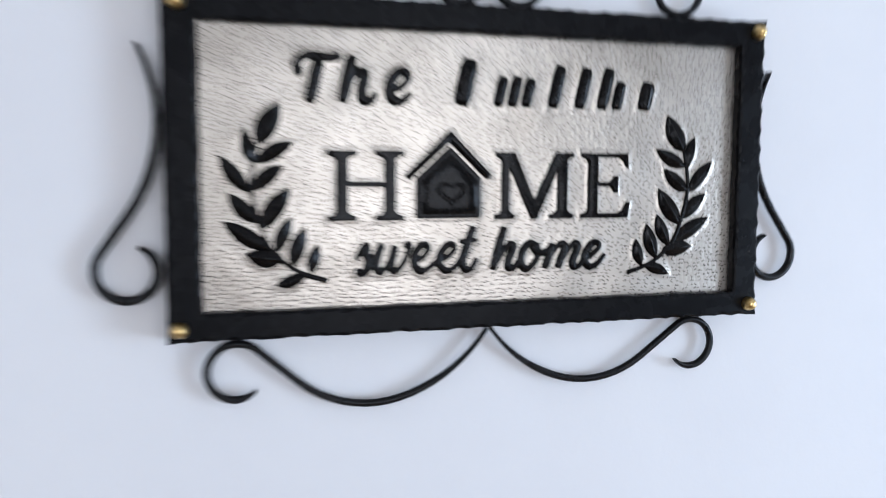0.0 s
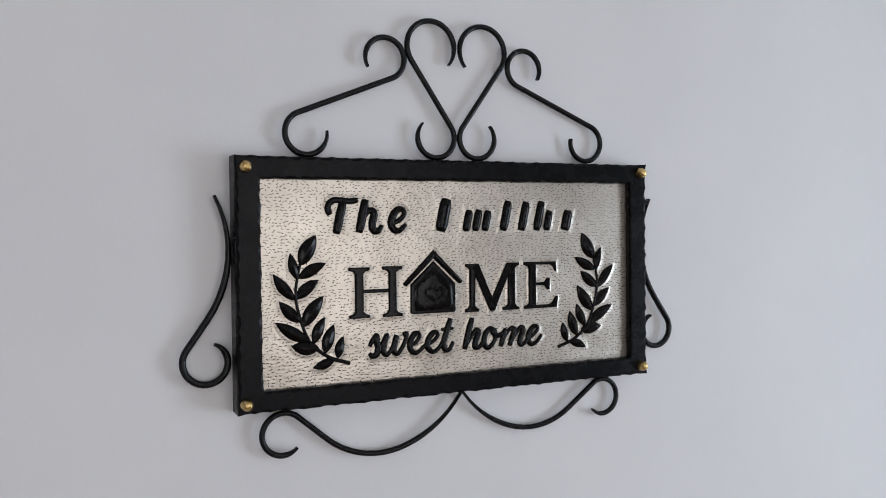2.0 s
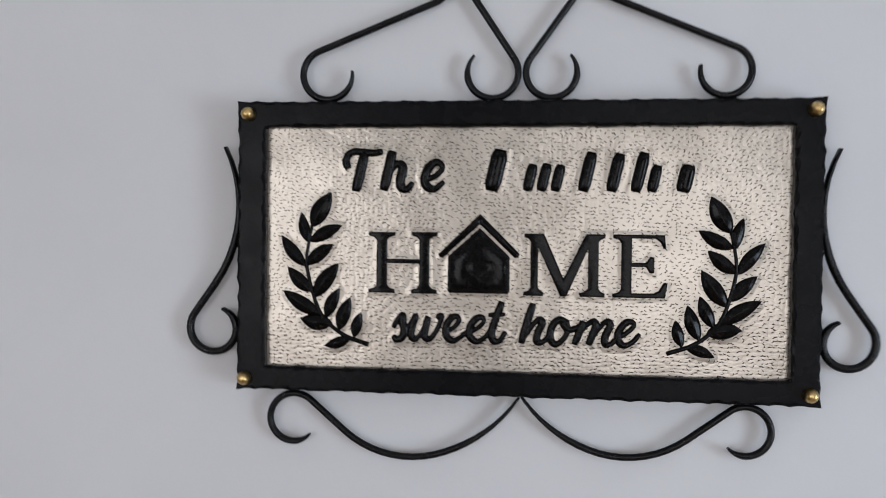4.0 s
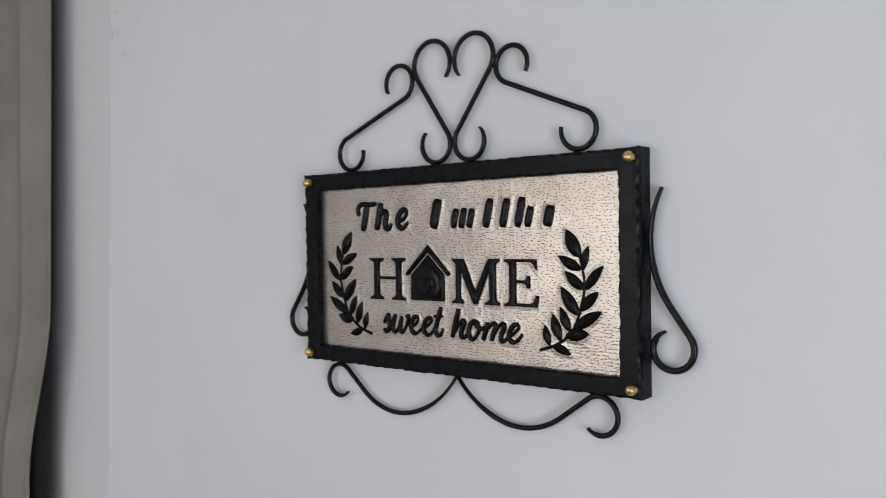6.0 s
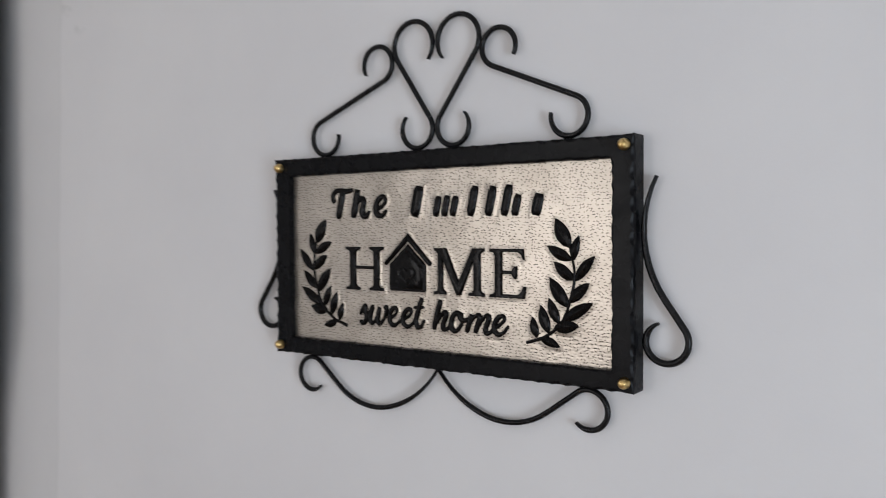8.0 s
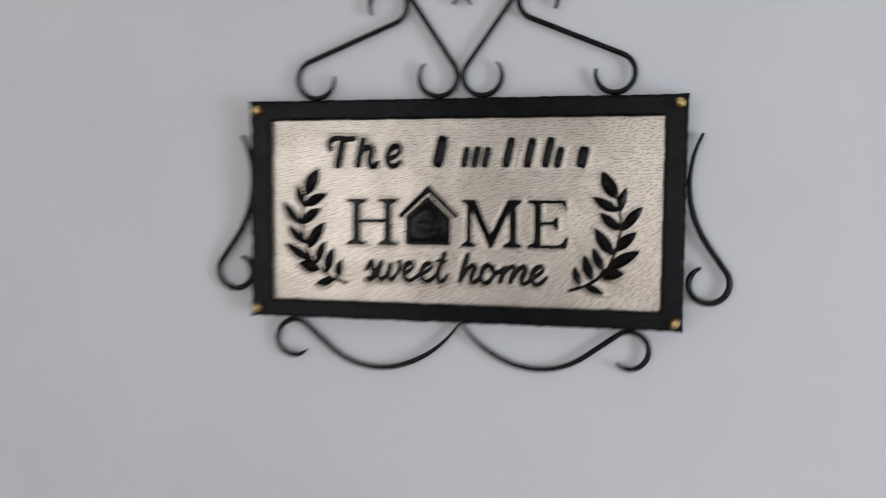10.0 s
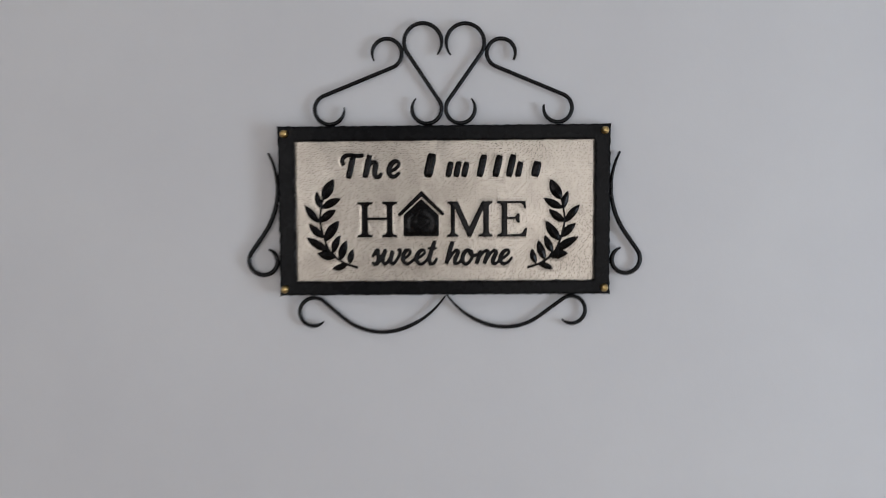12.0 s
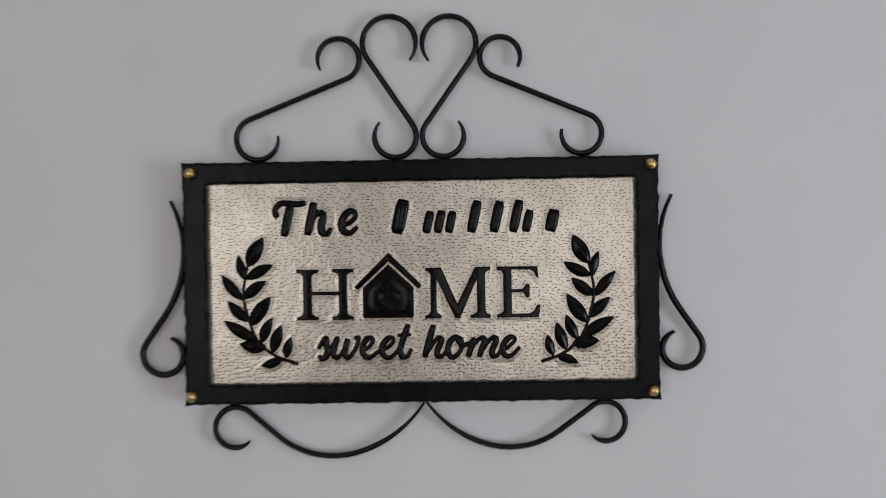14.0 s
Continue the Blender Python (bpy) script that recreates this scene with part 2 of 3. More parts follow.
def inset_loop(points, d):
    """A polygon's outline moved inwards by d; points run anticlockwise."""
    n, out = len(points), []
    for i in range(n):
        a, b, c = (Vector(points[(i + k) % n]) for k in (-1, 0, 1))
        u, w = (b - a).normalized(), (c - b).normalized()
        nu, nw = Vector((-u.y, u.x)), Vector((-w.y, w.x))
        m = nu + nw
        m = m / max(0.35, m.dot(nu))
        out.append(b + m * d)
    return out


def add_pillow(bm, points, y, height, bevel):
    """A raised flat shape with rounded shoulders, standing on the plane y towards the viewer."""
    area = sum(points[i - 1][0] * points[i][1] - points[i][0] * points[i - 1][1] for i in range(len(points)))
    points = points if area > 0 else points[::-1]
    for a, b in zip(points, [*points[1:], points[0]]):
        n = max(1, int((Vector(b) - Vector(a)).length / 0.0015))
        rims.extend(Vector(a).lerp(Vector(b), k / n) for k in range(n))
    loops = []
    for inset, up in ((0, -0.3), (0, 0.35), (0.12, 0.62), (0.40, 0.86), (0.9, 0.99), (1.05, 1)):
        loops.append([bm.verts.new((p[0], y - height * up, p[1])) for p in inset_loop(points, bevel * inset)])
    n = len(points)
    for l0, l1 in zip(loops, loops[1:]):
        for k in range(n):
            bm.faces.new((l0[k], l0[(k + 1) % n], l1[(k + 1) % n], l1[k]))
    bm.faces.new(loops[-1])


# ---- the room ----
def structure(name, bm, mat, label):
    return tagged(finish(name, bm, mat), label, name.split("_")[0], kind="structure")


structure("wall_north", box((ROOM_L - 0.12, 0.0035, 0), (ROOM_R + 0.14, 0.14, ROOM_H)), WALL_SIGN, "off-white painted plaster wall behind the sign")
structure("wall_west", box((ROOM_L - 0.12, ROOM_B, 0), (ROOM_L, 0, ROOM_H)), WALL, "plain off-white painted side wall")


def wall_with_windows(name, place, wins, side, number, paint, label):
    """A wall of 14 cm with window openings side by side; place(u, w, z): along, outwards and up."""
    lo, hi = side
    bm = bmesh.new()
    for c, zc, w, h, _ in wins:
        u0, u1, z0, z1 = c - w / 2, c + w / 2, zc - h / 2, zc + h / 2
        for a, b, p, q in ((lo, u0, 0, ROOM_H), (u0, u1, 0, z0), (u0, u1, z1, ROOM_H)):
            add_box(bm, place(a, 0, p), place(b, 0.14, q))
        lo = u1
    add_box(bm, place(lo, 0, 0), place(hi, 0.14, ROOM_H))
    structure(name, bm, paint, label)
    for k, (c, zc, w, h, _) in enumerate(wins):
        u0, u1, z0, z1 = c - w / 2, c + w / 2, zc - h / 2, zc + h / 2
        window = tagged(new("window_%d" % (number + k)), "white framed window letting daylight into the room", "window", kind="structure")
        bm = bmesh.new()
        for a, b, p, q in ((u0, u0 + 0.05, z0, z1), (u1 - 0.05, u1, z0, z1), (u0 + 0.05, u1 - 0.05, z0, z0 + 0.05), (u0 + 0.05, u1 - 0.05, z1 - 0.05, z1), (c - 0.025, c + 0.025, z0 + 0.05, z1 - 0.05)):
            add_box(bm, place(a, 0.07, p), place(b, 0.12, q))
        part("window_frame", bm, FRAME_WHITE, window)
        for a, b in ((u0 + 0.05, c - 0.025), (c + 0.025, u1 - 0.05)):
            part("pane", box(place(a, 0.09, z0 + 0.05), place(b, 0.096, z1 - 0.05)), GLASS, window).visible_shadow = False


wall_with_windows("wall_south", lambda u, w, z: (u, ROOM_B - w, z), WINS_BACK, (ROOM_L - 0.12, ROOM_R), 1, WALL_BACK, "plain taupe painted wall with two window openings")
wall_with_windows("wall_east", lambda u, w, z: (ROOM_R + w, u, z), (WIN_SIDE,), (ROOM_B - 0.14, 0), 3, WALL, "plain off-white wall with one window opening")
structure("floor", box((ROOM_L - 0.12, ROOM_B - 0.14, -0.1), (ROOM_R + 0.14, 0.14, 0)), BOARDS, "plain brown wooden floor")
structure("ceiling", box((ROOM_L - 0.12, ROOM_B - 0.14, ROOM_H), (ROOM_R + 0.14, 0.14, ROOM_H + 0.1)), CEIL, "plain white painted ceiling")

# ---- the curtain ----
def curtain():
    """Heavy cloth in deep folds, one edge close to the wall and drawn back lower down."""
    bm = bmesh.new()
    cols, rows, edge_x, length = 150, 60, -0.945, 1.05
    sheets = []
    for layer in (0, 1):
        grid = []
        for j in range(rows + 1):
            z = 0.004 + (ROOM_H - 0.006) * j / rows
            low = min(1, max(0, (1.47 - z) / 0.36))
            low = low * low * (3 - 2 * low)
            pull = 0.016 * min(1, max(0, (2.02 - z) / 0.64)) + 0.066 * low
            line = []
            for i in range(cols + 1):
                s = i / cols
                x = edge_x - pull * (1 - s) - length * s
                fold = 0.035 * math.sin(s * 46 + 0.5) * min(1, s * 9) + 0.008 * math.sin(s * 113 + z * 1.7)
                y = -0.042 - fold - 0.06 * min(1, s * 7) - 0.015 * low * (1 - s)
                line.append(bm.verts.new((x, y + 0.005 * layer, z)))
            grid.append(line)
        sheets.append(grid)
    for g in sheets:
        for j in range(rows):
            for i in range(cols):
                bm.faces.new((g[j][i], g[j][i + 1], g[j + 1][i + 1], g[j + 1][i]))
    a, b = sheets
    for j in range(rows):
        for i in (0, cols):
            bm.faces.new((a[j][i], a[j + 1][i], b[j + 1][i], b[j][i]))
    for i in range(cols):
        for j in (0, rows):
            bm.faces.new((a[j][i], a[j][i + 1], b[j][i + 1], b[j][i]))
    thing = tagged(new("curtain"), "heavy beige cloth curtain, with the shade behind its edge as a dark strip", "curtain")
    part("panel", bm, CLOTH, thing, smooth=True)
    # added dark sheet on the wall: the curtain gap's soft shade as colour
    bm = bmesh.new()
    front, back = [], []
    shade_profile = [(0.018, 0.0), (0.012, -0.001), (0.004, -0.003), (-0.006, -0.005), (-0.016, -0.006), (-0.026, -0.007), (-0.036, -0.008), (-0.047, -0.009), (-0.058, -0.009)]
    shade_profile += [(-0.058 - 0.014 * k, -0.009 - 0.006 * math.sin(k * 0.55)) for k in range(1, 58)]
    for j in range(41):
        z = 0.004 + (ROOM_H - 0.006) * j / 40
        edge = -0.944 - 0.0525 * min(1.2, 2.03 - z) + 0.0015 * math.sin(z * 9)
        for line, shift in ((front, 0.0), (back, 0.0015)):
            line.append([bm.verts.new((edge + x - shift * 0.4, min(0.002, y + shift), z)) for x, y in shade_profile])
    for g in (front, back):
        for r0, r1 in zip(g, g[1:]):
            for i in range(len(shade_profile) - 1):
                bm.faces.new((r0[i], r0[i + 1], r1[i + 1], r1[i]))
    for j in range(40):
        for i in (0, len(shade_profile) - 1):
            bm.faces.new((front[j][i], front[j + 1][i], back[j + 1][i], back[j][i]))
    part("shade_strip", bm, GAP_SHADE, thing, "dark brown see-through strip standing in for the shade between curtain and wall", smooth=True)


curtain()

# ---- the sign ----
CZ = 1.5525                                      # height of its middle
LEFT, RIGHT, TOP, BOTTOM = -0.2515, 0.2515, 1.6808, 1.4242
TOP_R = 1.6832                                   # the frame is a little out of square
FRONT, BACK, SHEET = -0.0225, 0.0032, -0.0130
sign = tagged(new("wall_sign"), "black wrought-iron framed pewter sign with scrolls, leaves and raised lettering", "wall sign")


def rail(name, start, along, inward, length, seed, width, ends):
    """One flat bar of the frame, mitred, its front edges beaten into scallops. along, inward: unit 2D directions; ends: the mitres' lengths."""
    bm, rnd = bmesh.new(), random.Random(seed)
    n = int(length / 0.0016)
    beats = [(rnd.uniform(0.5, 1.0), rnd.uniform(-0.12, 0.12), rnd.uniform(0.5, 1.0), rnd.uniform(-0.12, 0.12)) for _ in range(60)]
    pitch = 0.0165

    def scallop(s, k):
        q = s / pitch + 0.31 * k
        i = int(q) % 60
        f = min(1, max(0, q - int(q) + beats[i][1 + 2 * k] * 0.3))
        return beats[i][2 * k] * math.sin(math.pi * f) ** 0.8

    rings = []
    for j in range(n + 1):
        s = length * j / n
        near_end = 0.08 + 0.92 * min(1, min(s, length - s) / 0.010)
        o, i = (0.25 + 0.75 * scallop(s, 0)) * near_end, (0.25 + 0.75 * scallop(s, 1)) * near_end
        wob = 0.0003 * math.sin(s * 91 + seed) + 0.0002 * math.sin(s * 233)
        profile = ((0.0, BACK), (0.0003 * o, FRONT + 0.0020 + 0.0052 * o), (0.0014 * o + wob, FRONT + 0.0004 + 0.0018 * o), (0.0010 + 0.0036 * o, FRONT),
                   (width - 0.0008 - 0.0030 * i, FRONT), (width - 0.0013 * i + wob, FRONT + 0.0004 + 0.0010 * i), (width - 0.0003 * i + wob, FRONT + 0.0012 + 0.0034 * i), (width, BACK))
        ring = []
        for w, y in profile:
            m0, m1 = w * ends[0] / width, w * ends[1] / width
            t = m0 + (length - m0 - m1) * j / n
            p = start + along * t + inward * w
            ring.append(bm.verts.new((p.x, y, p.y)))
        rings.append(ring)
    m = len(rings[0])
    for a, b in zip(rings, rings[1:]):
        for k in range(m):
            bm.faces.new((a[k], a[(k + 1) % m], b[(k + 1) % m], b[k]))
    bm.faces.new(rings[0])
    bm.faces.new(rings[-1])
    return part(name, bm, IRON, sign)


rail("top_rail", Vector((LEFT, TOP)), Vector((RIGHT - LEFT, TOP_R - TOP)).normalized(), Vector((0, -1)), RIGHT - LEFT, 3, 0.0235, (0.0258, 0.0245))
rail("bottom_rail", Vector((LEFT, BOTTOM)), Vector((1, 0)), Vector((0, 1)), RIGHT - LEFT, 5, 0.0218, (0.0258, 0.0245))
rail("side_rail", Vector((LEFT, BOTTOM)), Vector((0, 1)), Vector((1, 0)), TOP - BOTTOM, 7, 0.0258, (0.0218, 0.0235))
rail("side_rail", Vector((RIGHT, BOTTOM)), Vector((0, 1)), Vector((-1, 0)), TOP_R - BOTTOM, 11, 0.0245, (0.0218, 0.0235))

# pewter sheet; its surface is shaped further down, where the raised work is known
plate = new("plate", bpy.data.meshes.new("plate"))
plate.parent = sign
tagged(plate, "pale hammered pewter plate with small dark punched marks")
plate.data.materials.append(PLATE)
rims = []                                        # outlines of the raised work


# brass dome nuts at the corners
def dome_nut(x, z):
    bm = bmesh.new()
    profile = ((0.0, 0.0079), (0.0024, 0.0078), (0.0031, 0.0073), (0.0041, 0.0060), (0.0050, 0.0042), (0.0055, 0.0022), (0.0055, 0.0012), (0.0057, 0.0008), (0.0057, -0.0005))
    n, rings = 20, []
    tip = bm.verts.new((x, FRONT - 1.08 * profile[0][1] - 0.001, z))
    for r, h in ((1.12 * r, 1.08 * h) for r, h in profile[1:]):
        rings.append([bm.verts.new((x + r * math.cos(2 * math.pi * k / n), FRONT - h - 0.001, z + r * math.sin(2 * math.pi * k / n))) for k in range(n)])
    for k in range(n):
        bm.faces.new((tip, rings[0][k], rings[0][(k + 1) % n]))
    for a, b in zip(rings, rings[1:]):
        for k in range(n):
            bm.faces.new((a[k], b[k], b[(k + 1) % n], a[(k + 1) % n]))
    part("dome_nut", bm, BRASS, sign, "round brass dome nut", smooth=True)


for x, z in ((-0.2408, 1.6690), (0.2415, 1.6725), (-0.2430, 1.4350), (0.2420, 1.4350)):
    dome_nut(x, z)


# wrought scrolls
ROD, ROD_Y = 0.0031, -0.0052


def scroll_path(a, ra, tip_a, b, rb, tip_b, end_a=None, end_b=None):
    """From a tip anticlockwise round a, straight across, then clockwise round b to the other tip. Angles in degrees."""
    a, b = Vector(a), Vector(b)
    end_a, end_b = end_a or ra, end_b or rb
    d = b - a
    phi = math.degrees(math.atan2(d.y, d.x) - math.acos((ra + rb) / d.length))
    pts = []
    turn = (phi - tip_a) % 360
    n = max(8, int(turn / 6))
    for k in range(n + 1):
        ang, s = radians(tip_a + turn * k / n), k / n
        r = end_a + (ra - end_a) * min(1, s * 2) ** 0.8
        pts.append(a + r * Vector((math.cos(ang), math.sin(ang))))
    start = phi + 180
    turn = (start - tip_b) % 360
    n = max(8, int(turn / 6))
    first = b + rb * Vector((math.cos(radians(start)), math.sin(radians(start))))
    last = pts[-1]
    pts += [last.lerp(first, k / 8) for k in range(1, 8)]
    for k in range(n + 1):
        ang, s = radians(start - turn * k / n), k / n
        r = rb + (end_b - rb) * max(0, s * 2 - 1) ** 2.0
        pts.append(b + r * Vector((math.cos(ang), math.sin(ang))))
    return pts


def scroll(path, mirror, thin=0.4, bar=ROD):
    pts = [Vector((-p.x, p.y)) for p in path] if mirror else path
    total = sum((q - p).length for p, q in zip(pts, pts[1:]))
    run = 0.030 / total

    def wide(s):
        return bar * (thin + (1 - thin) * min(1, min(s, 1 - s) / run))

    bm = bmesh.new()
    add_tube(bm, pts, ROD_Y, wide, lambda s: bar * (1.25 - 0.20 * min(1, min(s, 1 - s) / run)), 12)
    part("scroll", bm, ROD_IRON, sign, smooth=True)


scroll(scroll_path((-0.0318, 1.8072), 0.0285, -40, (-0.0264, 1.7076), 0.0224, 137), False)
scroll(scroll_path((-0.0324, 1.8065), 0.0288, -40, (-0.0248, 1.7078), 0.0222, 137), True)
scroll(scroll_path((0.0866, 1.7910), 0.0216, -29, (0.1730, 1.7085), 0.0216, 168), False, 0.6)
scroll(scroll_path((0.0862, 1.7905), 0.0223, -29, (0.1742, 1.7068), 0.0224, 172), True)
scroll(scroll_path((0.1948, 1.3980), 0.0219, 226, (0.0930, 1.4615), 0.0895, 200, 0.0200, 0.0995), False)
scroll(scroll_path((0.2020, 1.3965), 0.0226, 226, (0.0970, 1.4560), 0.0910, 199.5, 0.0200, 0.1035), True)
side = scroll_path((0.3752, 1.5870), 0.1200, 153, (0.2786, 1.4772), 0.0222, 116, None, 0.0190)
scroll(side, False, 0.5, 0.0035)
scroll(side, True, 0.5, 0.0035)


# ---- raised work on the plate ----
def mm(p):
    return Vector((p[0] / 1000, CZ + p[1] / 1000))


def pen_letter(name, *strokes):
    """Script strokes of (thick, thin, points) in millimetres: broad on the way down, narrower on the way up, with rounded ends."""
    bm = bmesh.new()
    for k, (thick, thin, pts) in enumerate(strokes):
        path = smooth_path([mm(p) for p in pts], 6)
        n = len(path)
        raw = []
        for i in range(n):
            d = (path[min(i + 1, n - 1)] - path[max(i - 1, 0)]).normalized()
            fall = min(1, max(0, 0.5 - 0.75 * d.y))
            raw.append(thin + (thick - thin) * fall * fall * (3 - 2 * fall))
        half = []
        for i in range(n):
            some = raw[max(0, i - 4):i + 5]
            end = min(1, (min(i, n - 1 - i) + 0.6) / 3.0)
            half.append(sum(some) / len(some) / 1000 * (0.55 + 0.45 * math.sqrt(end)))
        for a, b, r in zip(path, path[1:], half):
            out = Vector((a.y - b.y, b.x - a.x)).normalized() * r
            rims.extend((a + out, a - out))
        add_tube(bm, path, SHEET, lambda s, w=half, n=n: w[round(s * (n - 1))], lambda s, w=half, n=n, k=k: 0.0014 + 0.55 * w[round(s * (n - 1))] + 0.00012 * k, 14, 0.85)
    part(name, bm, ENAMEL, plate, smooth=True)


pen_letter("letter_t", (3.4, 3.5, [(-152.5, 69.5), (-155, 75.5), (-153, 81.5), (-148, 84.6), (-140, 84.4), (-131, 83.6), (-122, 85)]), (4.9, 3.9, [(-138, 84), (-142, 67), (-146, 49.5)]))
pen_letter("letter_h", (4.9, 3.9, [(-113.5, 85.5), (-117, 68), (-121, 50.5)]), (4.4, 2.9, [(-118, 62.5), (-112, 71.5), (-106.5, 74), (-104, 69.5), (-106, 60.5), (-105, 53.2), (-100, 52), (-95, 58)]))
pen_letter("letter_e", (4.2, 2.8, [(-83, 60), (-74, 64.5), (-69.2, 71), (-72.5, 75.5), (-78, 74), (-83, 67.5), (-84.6, 60), (-81.5, 53.6), (-75, 52.6), (-67.5, 59)]))
pen_letter("letter_s", (3.8, 2.6, [(-111, -70.5), (-106.5, -62.5), (-102.8, -59.5), (-102.8, -65.5), (-101, -72.5), (-103, -79), (-108, -81), (-111, -77.5)]))
pen_letter("letter_w", (3.5, 2.4, [(-102, -77.5), (-96, -67.5), (-91, -59.5), (-94, -68.5), (-95, -77), (-91, -80.5), (-85, -73.5), (-80, -60.5), (-82, -69.5), (-83, -77.5), (-78.5, -80), (-72, -71.5), (-68, -59.8), (-72.5, -60.5)]))
pen_letter("letter_e", (3.5, 2.3, [(-65, -74), (-57, -69), (-52.7, -63), (-55, -59.5), (-60, -61.5), (-64, -68.5), (-63.4, -77), (-58, -81), (-51, -77.5), (-44, -71)]))
pen_letter("letter_e", (3.5, 2.3, [(-45, -74), (-36, -69), (-31, -63.5), (-33, -59.7), (-38, -61.5), (-43, -68.5), (-43, -76.5), (-37, -81.2), (-30, -77.5), (-24.5, -69.5)]))
pen_letter("letter_t", (3.6, 2.4, [(-15, -45.5), (-20, -59.5), (-24, -72.5), (-22, -80.2), (-16.5, -79.5), (-12, -71.5)]), (2.0, 2.1, [(-27, -57.5), (-20, -57.3), (-12, -56.7)]))
pen_letter("letter_h", (3.7, 2.8, [(12, -46.5), (7, -62.5), (2, -81.5)]), (3.5, 2.4, [(3, -79), (11, -66.5), (17, -60.5), (20, -63.5), (16.2, -72.5), (15.6, -80), (22, -79), (29, -69)]))
pen_letter("letter_o", (3.5, 2.6, [(40, -60.8), (33, -61), (28, -67.5), (27, -76.5), (31.5, -81.8), (38, -77.5), (42, -69.5), (40.5, -62), (38.5, -64.5), (44, -68.8), (51, -66)]))
pen_letter("letter_m", (3.5, 2.8, [(55, -60.8), (52, -70.5), (48, -81.5)]), (3.5, 2.3, [(49, -78.5), (56, -66.5), (63.5, -61), (66, -64.5), (63, -73), (60, -81.5)]), (3.5, 2.3, [(61, -78.5), (69, -66.5), (75.5, -60.8), (78, -64.5), (74, -74.5), (74.4, -80.8), (80, -79.5), (85.5, -71.5)]))
pen_letter("letter_e", (3.5, 2.3, [(84, -75.5), (92, -70.5), (98, -64.5), (96.5, -60.8), (91, -62), (85.5, -69.5), (85.2, -77), (90, -81.3), (97, -78.5), (103.5, -70.8)]))

# plain slanted bars in place of a family name: foot x, half width, foot z, head z
for x, half, z0, z1 in ((-26, 7.4, 51, 87), (5, 4.9, 51, 74.5), (17, 4.9, 51, 75), (29, 4.9, 51, 74), (53, 5.6, 51, 85), (77, 5.6, 51, 84), (97.5, 5.4, 51, 85), (111, 4.9, 51, 74), (137, 6.6, 51, 74.5)):
    bm = bmesh.new()
    path = [Vector((x + 0.22 * (z1 - z0) * k / 10, z0 + (z1 - z0) * k / 10)) for k in range(11)]
    for p in path:
        rims.extend((mm(p + Vector((half, 0))), mm(p - Vector((half, 0)))))
    add_tube(bm, [mm(p) for p in path], SHEET, lambda s: half / 1000 * (0.72 + 0.28 * min(1, min(s, 1 - s) / 0.16)), lambda s: 0.0040 * (0.6 + 0.4 * min(1, min(s, 1 - s) / 0.12)), 16)
    part("bar", bm, ENAMEL, plate, smooth=True)


def slab_letter(name, *pieces):
    bm = bmesh.new()
    for k, pts in enumerate(pieces):
        add_pillow(bm, [mm(p) for p in pts], SHEET, 0.0036 - 0.0004 * k, 0.00145)
    part(name, bm, ENAMEL, plate, smooth=True)


def stem(x0, x1, z0=-40, z1=14, left=7, right=7):
    """An upright with bracketed foot and head serifs."""
    half = [(x0 - left, z0), (x1 + right, z0), (x1 + right, z0 + 3.4), (x1 + 2.4, z0 + 4.6), (x1, z0 + 7.5)]
    return [*half, (x1, z1 - 7), (x1 + 2.4, z1 - 4.6), (x1 + right, z1 - 3.4), (x1 + right, z1), (x0 - left, z1), (x0 - left, z1 - 3.4), (x0 - 2.4, z1 - 4.6), (x0, z1 - 7),
            (x0, z0 + 7.5), (x0 - 2.4, z0 + 4.6), (x0 - left, z0 + 3.4)]


slab_letter("letter_h", stem(-126.5, -117), stem(-88.5, -79.5, -40, 14.4), [(-118, -13.6), (-88, -13.6), (-88, -9.6), (-118, -9.6)])
slab_letter("letter_m", [(3, -40), (20.4, -40), (20.4, -36.6), (17.6, -35.4), (15.6, -32.5), (15.6, 2.5), (35, -40), (40.3, -40), (58.5, 1.5), (58.5, -32.5), (56, -35.4), (51.5, -36.6), (51.5, -40), (73, -40),
                         (73, -36.6), (69.8, -35.4), (67.5, -32.5), (67.5, 7.5), (69.8, 10), (73, 11), (73, 14.4), (56.5, 14.4), (37.6, -24.5), (20.5, 14.2), (3.5, 14.2), (3.5, 10.9), (7, 9.8), (9, 7), (9, -32.5), (7, -35.4), (3, -36.6)])
slab_letter("letter_e", [(79.5, -40), (124, -40), (126, -26.5), (122.6, -26.5), (118.5, -33.6), (114, -35.8), (95.5, -35.8), (95.5, -13.4), (107.5, -13.4), (110.6, -18.5), (114.5, -18.5), (114.5, -4.5), (110.6, -4.5), (107.5, -9.6),
                         (95.5, -9.6), (95.5, 10.9), (115, 10.9), (119.5, 8), (122, 2.5), (124, 2.5), (123, 14.5), (79.5, 14.5), (79.5, 11.1), (84.3, 9.8), (86.5, 7), (86.5, -32.5), (84.3, -35.4), (79.5, -36.6)])

# little house in place of the letter O
bm = bmesh.new()
add_pillow(bm, [mm(p) for p in ((-61.5, -38.8), (-10.5, -38.8), (-8.8, -37), (-9, -6.5), (-35.5, 18.6), (-63, -6.5), (-63.2, -37))], SHEET, 0.0030, 0.0018)
part("house", bm, ENAMEL, plate, "black house shape in place of the letter O")


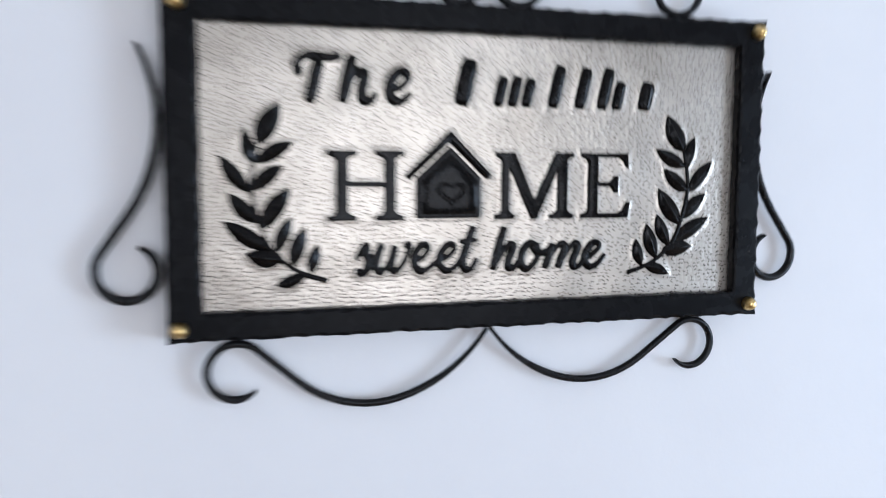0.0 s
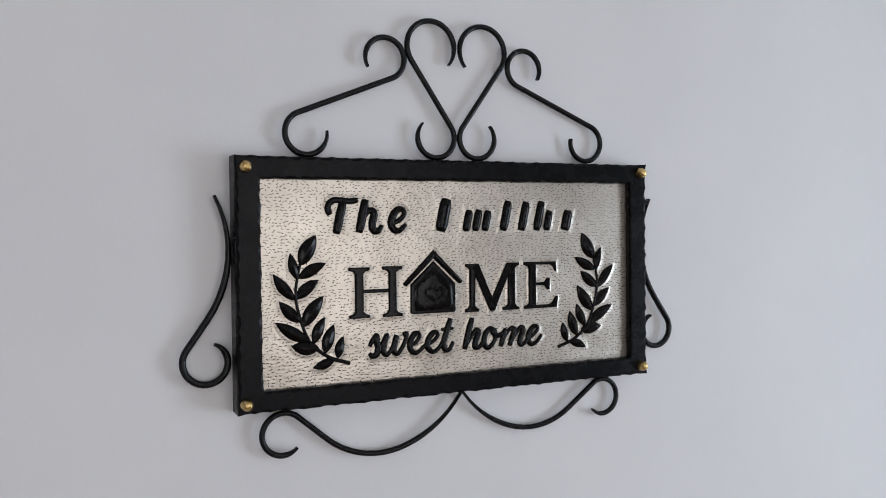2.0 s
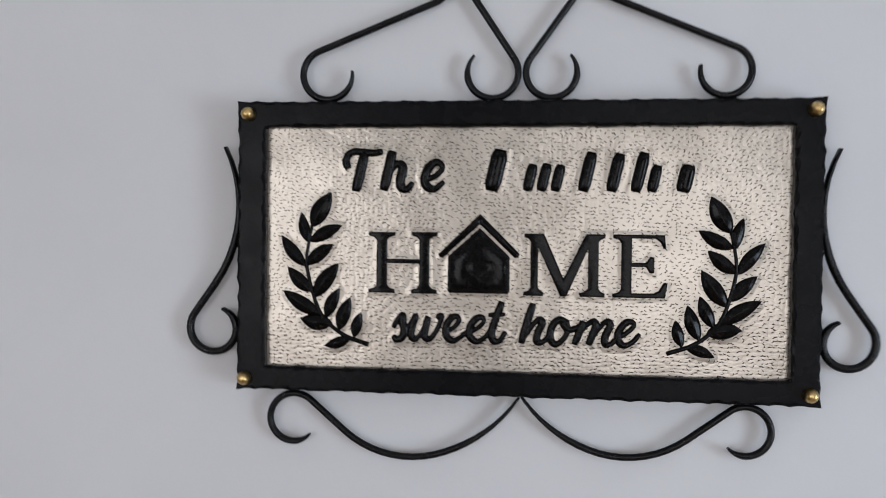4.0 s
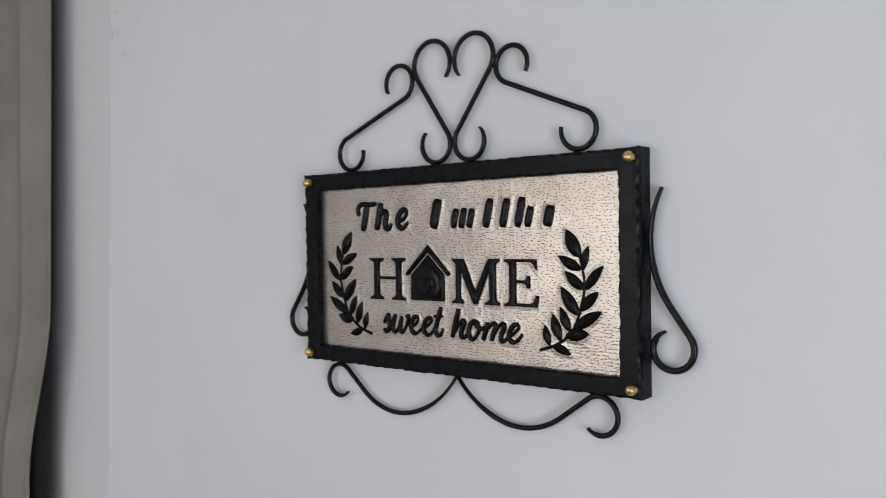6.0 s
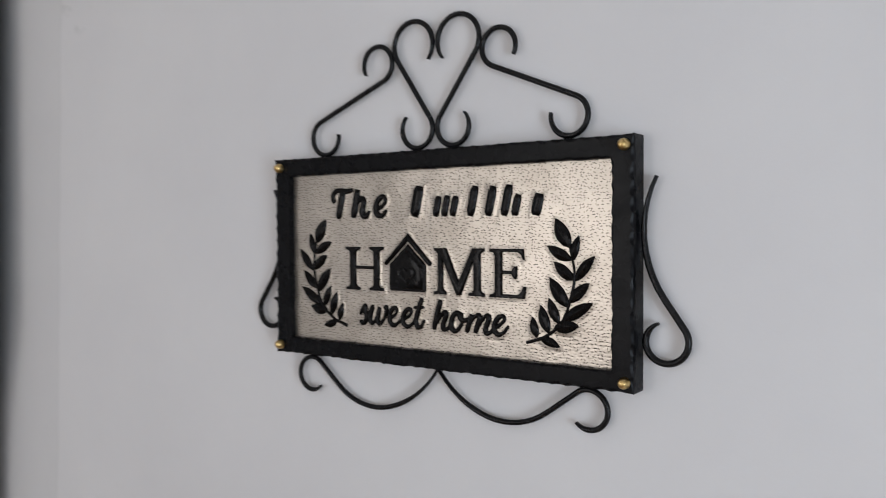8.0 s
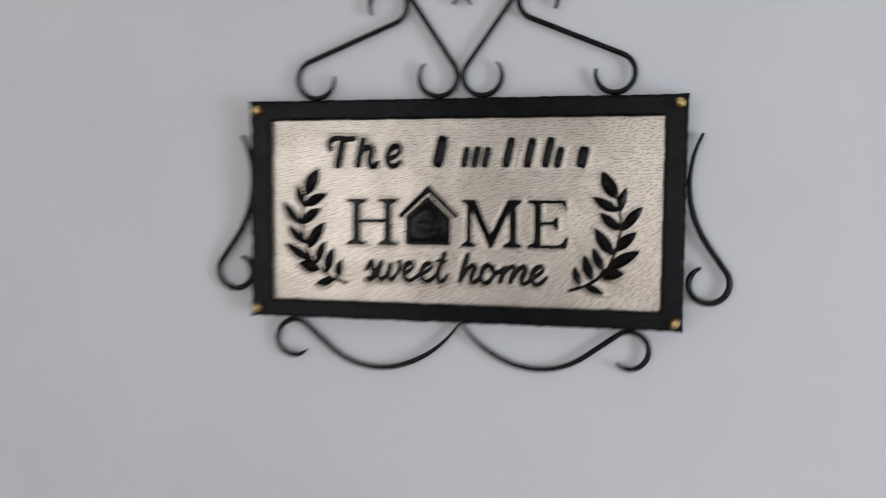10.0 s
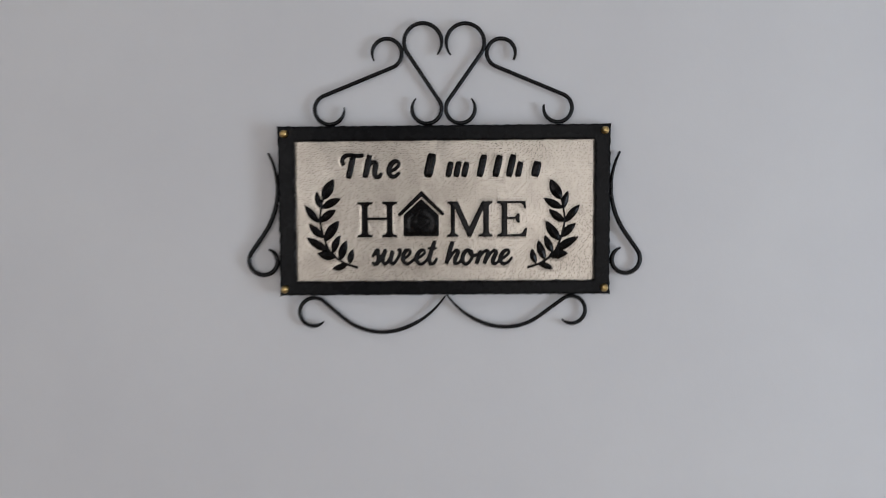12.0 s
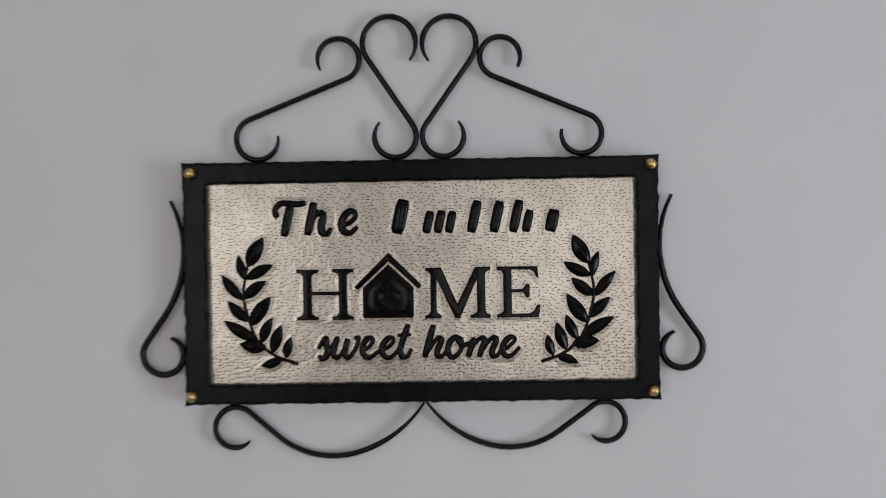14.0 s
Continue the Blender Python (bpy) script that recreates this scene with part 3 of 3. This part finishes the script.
def house_front():
    """The swollen front of the house: a gable face that falls away to its edges in broad soft facets."""
    bm = bmesh.new()
    out = [mm(p) for p in ((-60, -36.5), (-12, -36.5), (-11.5, -8), (-35.5, 14.6), (-60.5, -8))]
    loops = [[bm.verts.new((q.x, SHEET - 0.0022 - up, q.y)) for q in inset_loop(out, inset)] for inset, up in ((0, 0), (0.0015, 0.0012), (0.0035, 0.0020), (0.0065, 0.0026), (0.0100, 0.0029), (0.0115, 0.0029))]
    for l0, l1 in zip(loops, loops[1:]):
        for k in range(5):
            bm.faces.new((l0[k], l0[(k + 1) % 5], l1[(k + 1) % 5], l1[k]))
    bm.faces.new(loops[-1])
    part("house_front", bm, ENAMEL, plate, smooth=True)


house_front()
bm = bmesh.new()
add_pillow(bm, [mm(p) for p in ((-71.8, -5), (-70, -7.8), (-67, -7.6), (-34.9, 22), (-34.9, 31.3))], SHEET, 0.0042, 0.0027)
add_pillow(bm, [mm(p) for p in ((-35.7, 31.3), (-35.7, 22), (-4.8, -7.2), (-1.6, -7), (-0.2, -3.8))], SHEET, 0.0041, 0.0027)
part("roof", bm, ENAMEL, plate, smooth=True)
bm = bmesh.new()
heart = []
for k in range(48):
    a = 2 * math.pi * k / 48
    heart.append(mm((-34.2 + 0.76 * 16 * math.sin(a) ** 3, -18 + 0.64 * (13 * math.cos(a) - 5 * math.cos(2 * a) - 2 * math.cos(3 * a) - math.cos(4 * a)))))
core = mm((-34.2, -17))
rings = [[bm.verts.new((core.x + (q.x - core.x) * f, SHEET - y, core.y + (q.y - core.y) * f)) for q in heart] for f, y in ((1.12, 0.0044), (1.09, 0.0062), (1.05, 0.0065), (0.94, 0.0053), (0.80, 0.0057), (0.55, 0.0060), (0.50, 0.0060))]
for l0, l1 in zip(rings, rings[1:]):
    for k in range(48):
        bm.faces.new((l0[k], l0[(k + 1) % 48], l1[(k + 1) % 48], l1[k]))
bm.faces.new(rings[-1])
part("heart", bm, ENAMEL, plate, smooth=True)


def leaf(base, tip, width):
    """A pointed leaf, swollen, with a raised midrib."""
    bm = bmesh.new()
    a, b = mm(base), mm(tip)
    d = b - a
    side = Vector((-d.y, d.x)).normalized()
    n, rows = 14, []
    for i in range(n + 1):
        s = i / n
        w = width / 2000 * math.sin(math.pi * s ** 0.9) ** 0.75 if 0 < i < n else 0.0002
        bend = side * 0.0009 * math.sin(math.pi * s)
        c = a + d * s + bend
        rims.extend((c + side * w, c - side * w))
        line = []
        for k, (f, h) in enumerate(((-1, -0.4), (-0.97, 0.3), (-0.55, 0.82), (-0.12, 0.86), (0, 1.05), (0.12, 0.86), (0.55, 0.82), (0.97, 0.3), (1, -0.4))):
            q = c + side * (w * f)
            line.append(bm.verts.new((q.x, SHEET - 0.0037 * h * (0.35 + 0.65 * math.sin(math.pi * min(max(s, 0.06), 0.94)) ** 0.6), q.y)))
        rows.append(line)
    for r0, r1 in zip(rows, rows[1:]):
        for k in range(8):
            bm.faces.new((r0[k], r0[k + 1], r1[k + 1], r1[k]))
    part("leaf", bm, ENAMEL, plate, smooth=True)


LEAVES = ((-185, 17.5, -168, 48.5, 16.3), (-188, 3.5, -195, 30.5, 8.2), (-187, 4.5, -158, 19.5, 9.8), (-191, -17.5, -213, 9.5, 9.4), (-190, -16.5, -166, 2.5, 10), (-185, -40.5, -207, -18.5, 9.8),
          (-183, -45.5, -161, -14.5, 12), (-177, -60.5, -211, -39.5, 10.6), (-172, -63.5, -160, -36.5, 9.4), (-166, -68.5, -195, -64.5, 11.8), (-160, -74.5, -150, -44.5, 10.2), (-146, -80.5, -140, -57.5, 8.2), (-149, -80.5, -173, -88.5, 8))
STALK = ((-185, 19.5), (-190, -10.5), (-186, -34.5), (-176, -60.5), (-157, -77.5), (-133, -86.5))
for flip in (False, True):
    def turned(x, z):
        return (-x - 7, z - 1) if flip else (x, z)
    for bx, bz, tx, tz, w in LEAVES:
        leaf(turned(bx, bz), turned(tx, tz), w * 1.28 if w < 12.5 else w * 1.04)
    bm = bmesh.new()
    add_tube(bm, smooth_path([mm(turned(*p)) for p in STALK]), SHEET, lambda s: 0.0015 + 0.0006 * s, lambda s: 0.0022, 10)
    part("stalk", bm, ENAMEL, plate, smooth=True)

# ---- the plate's surface: slight waves, swollen rims round everything raised ----
near = KDTree(len(rims))
for k, p in enumerate(rims):
    near.insert((p.x, p.y, 0), k)
near.balance()
nx, nz = 420, 206
px0, px1, pz0, pz1 = LEFT + 0.012, RIGHT - 0.012, BOTTOM + 0.012, TOP - 0.010
verts, faces = [], []
for j in range(nz + 1):
    z = pz0 + (pz1 - pz0) * j / nz
    for i in range(nx + 1):
        x = px0 + (px1 - px0) * i / nx
        d = near.find((x, z, 0))[2]
        wave = 0.00035 * noise.noise((x * 32, z * 32, 0.3)) + 0.00004 * noise.noise((x * 210, z * 210, 1.7))
        verts.append((x, SHEET + wave - 0.0004 * math.exp(-(d / 0.0022) ** 2), z))
for j in range(nz):
    for i in range(nx):
        k = j * (nx + 1) + i
        faces.append((k, k + 1, k + nx + 2, k + nx + 1))
n = len(verts)
verts += [(x, SHEET + 0.004, z) for x, z in ((px0, pz0), (px1, pz0), (px1, pz1), (px0, pz1))]
faces.append((n + 3, n + 2, n + 1, n))
faces.append((n, n + 1, *range(nx, -1, -1)))
faces.append((n + 2, n + 3, *range(nz * (nx + 1), (nz + 1) * (nx + 1))))
faces.append((n + 3, n, *range(0, (nz + 1) * (nx + 1), nx + 1)))
faces.append((n + 1, n + 2, *range((nz + 1) * (nx + 1) - 1, 0, -(nx + 1))))
plate.data.from_pydata(verts, [], faces)
plate.data.polygons.foreach_set("use_smooth", [k < nx * nz for k in range(len(faces))])
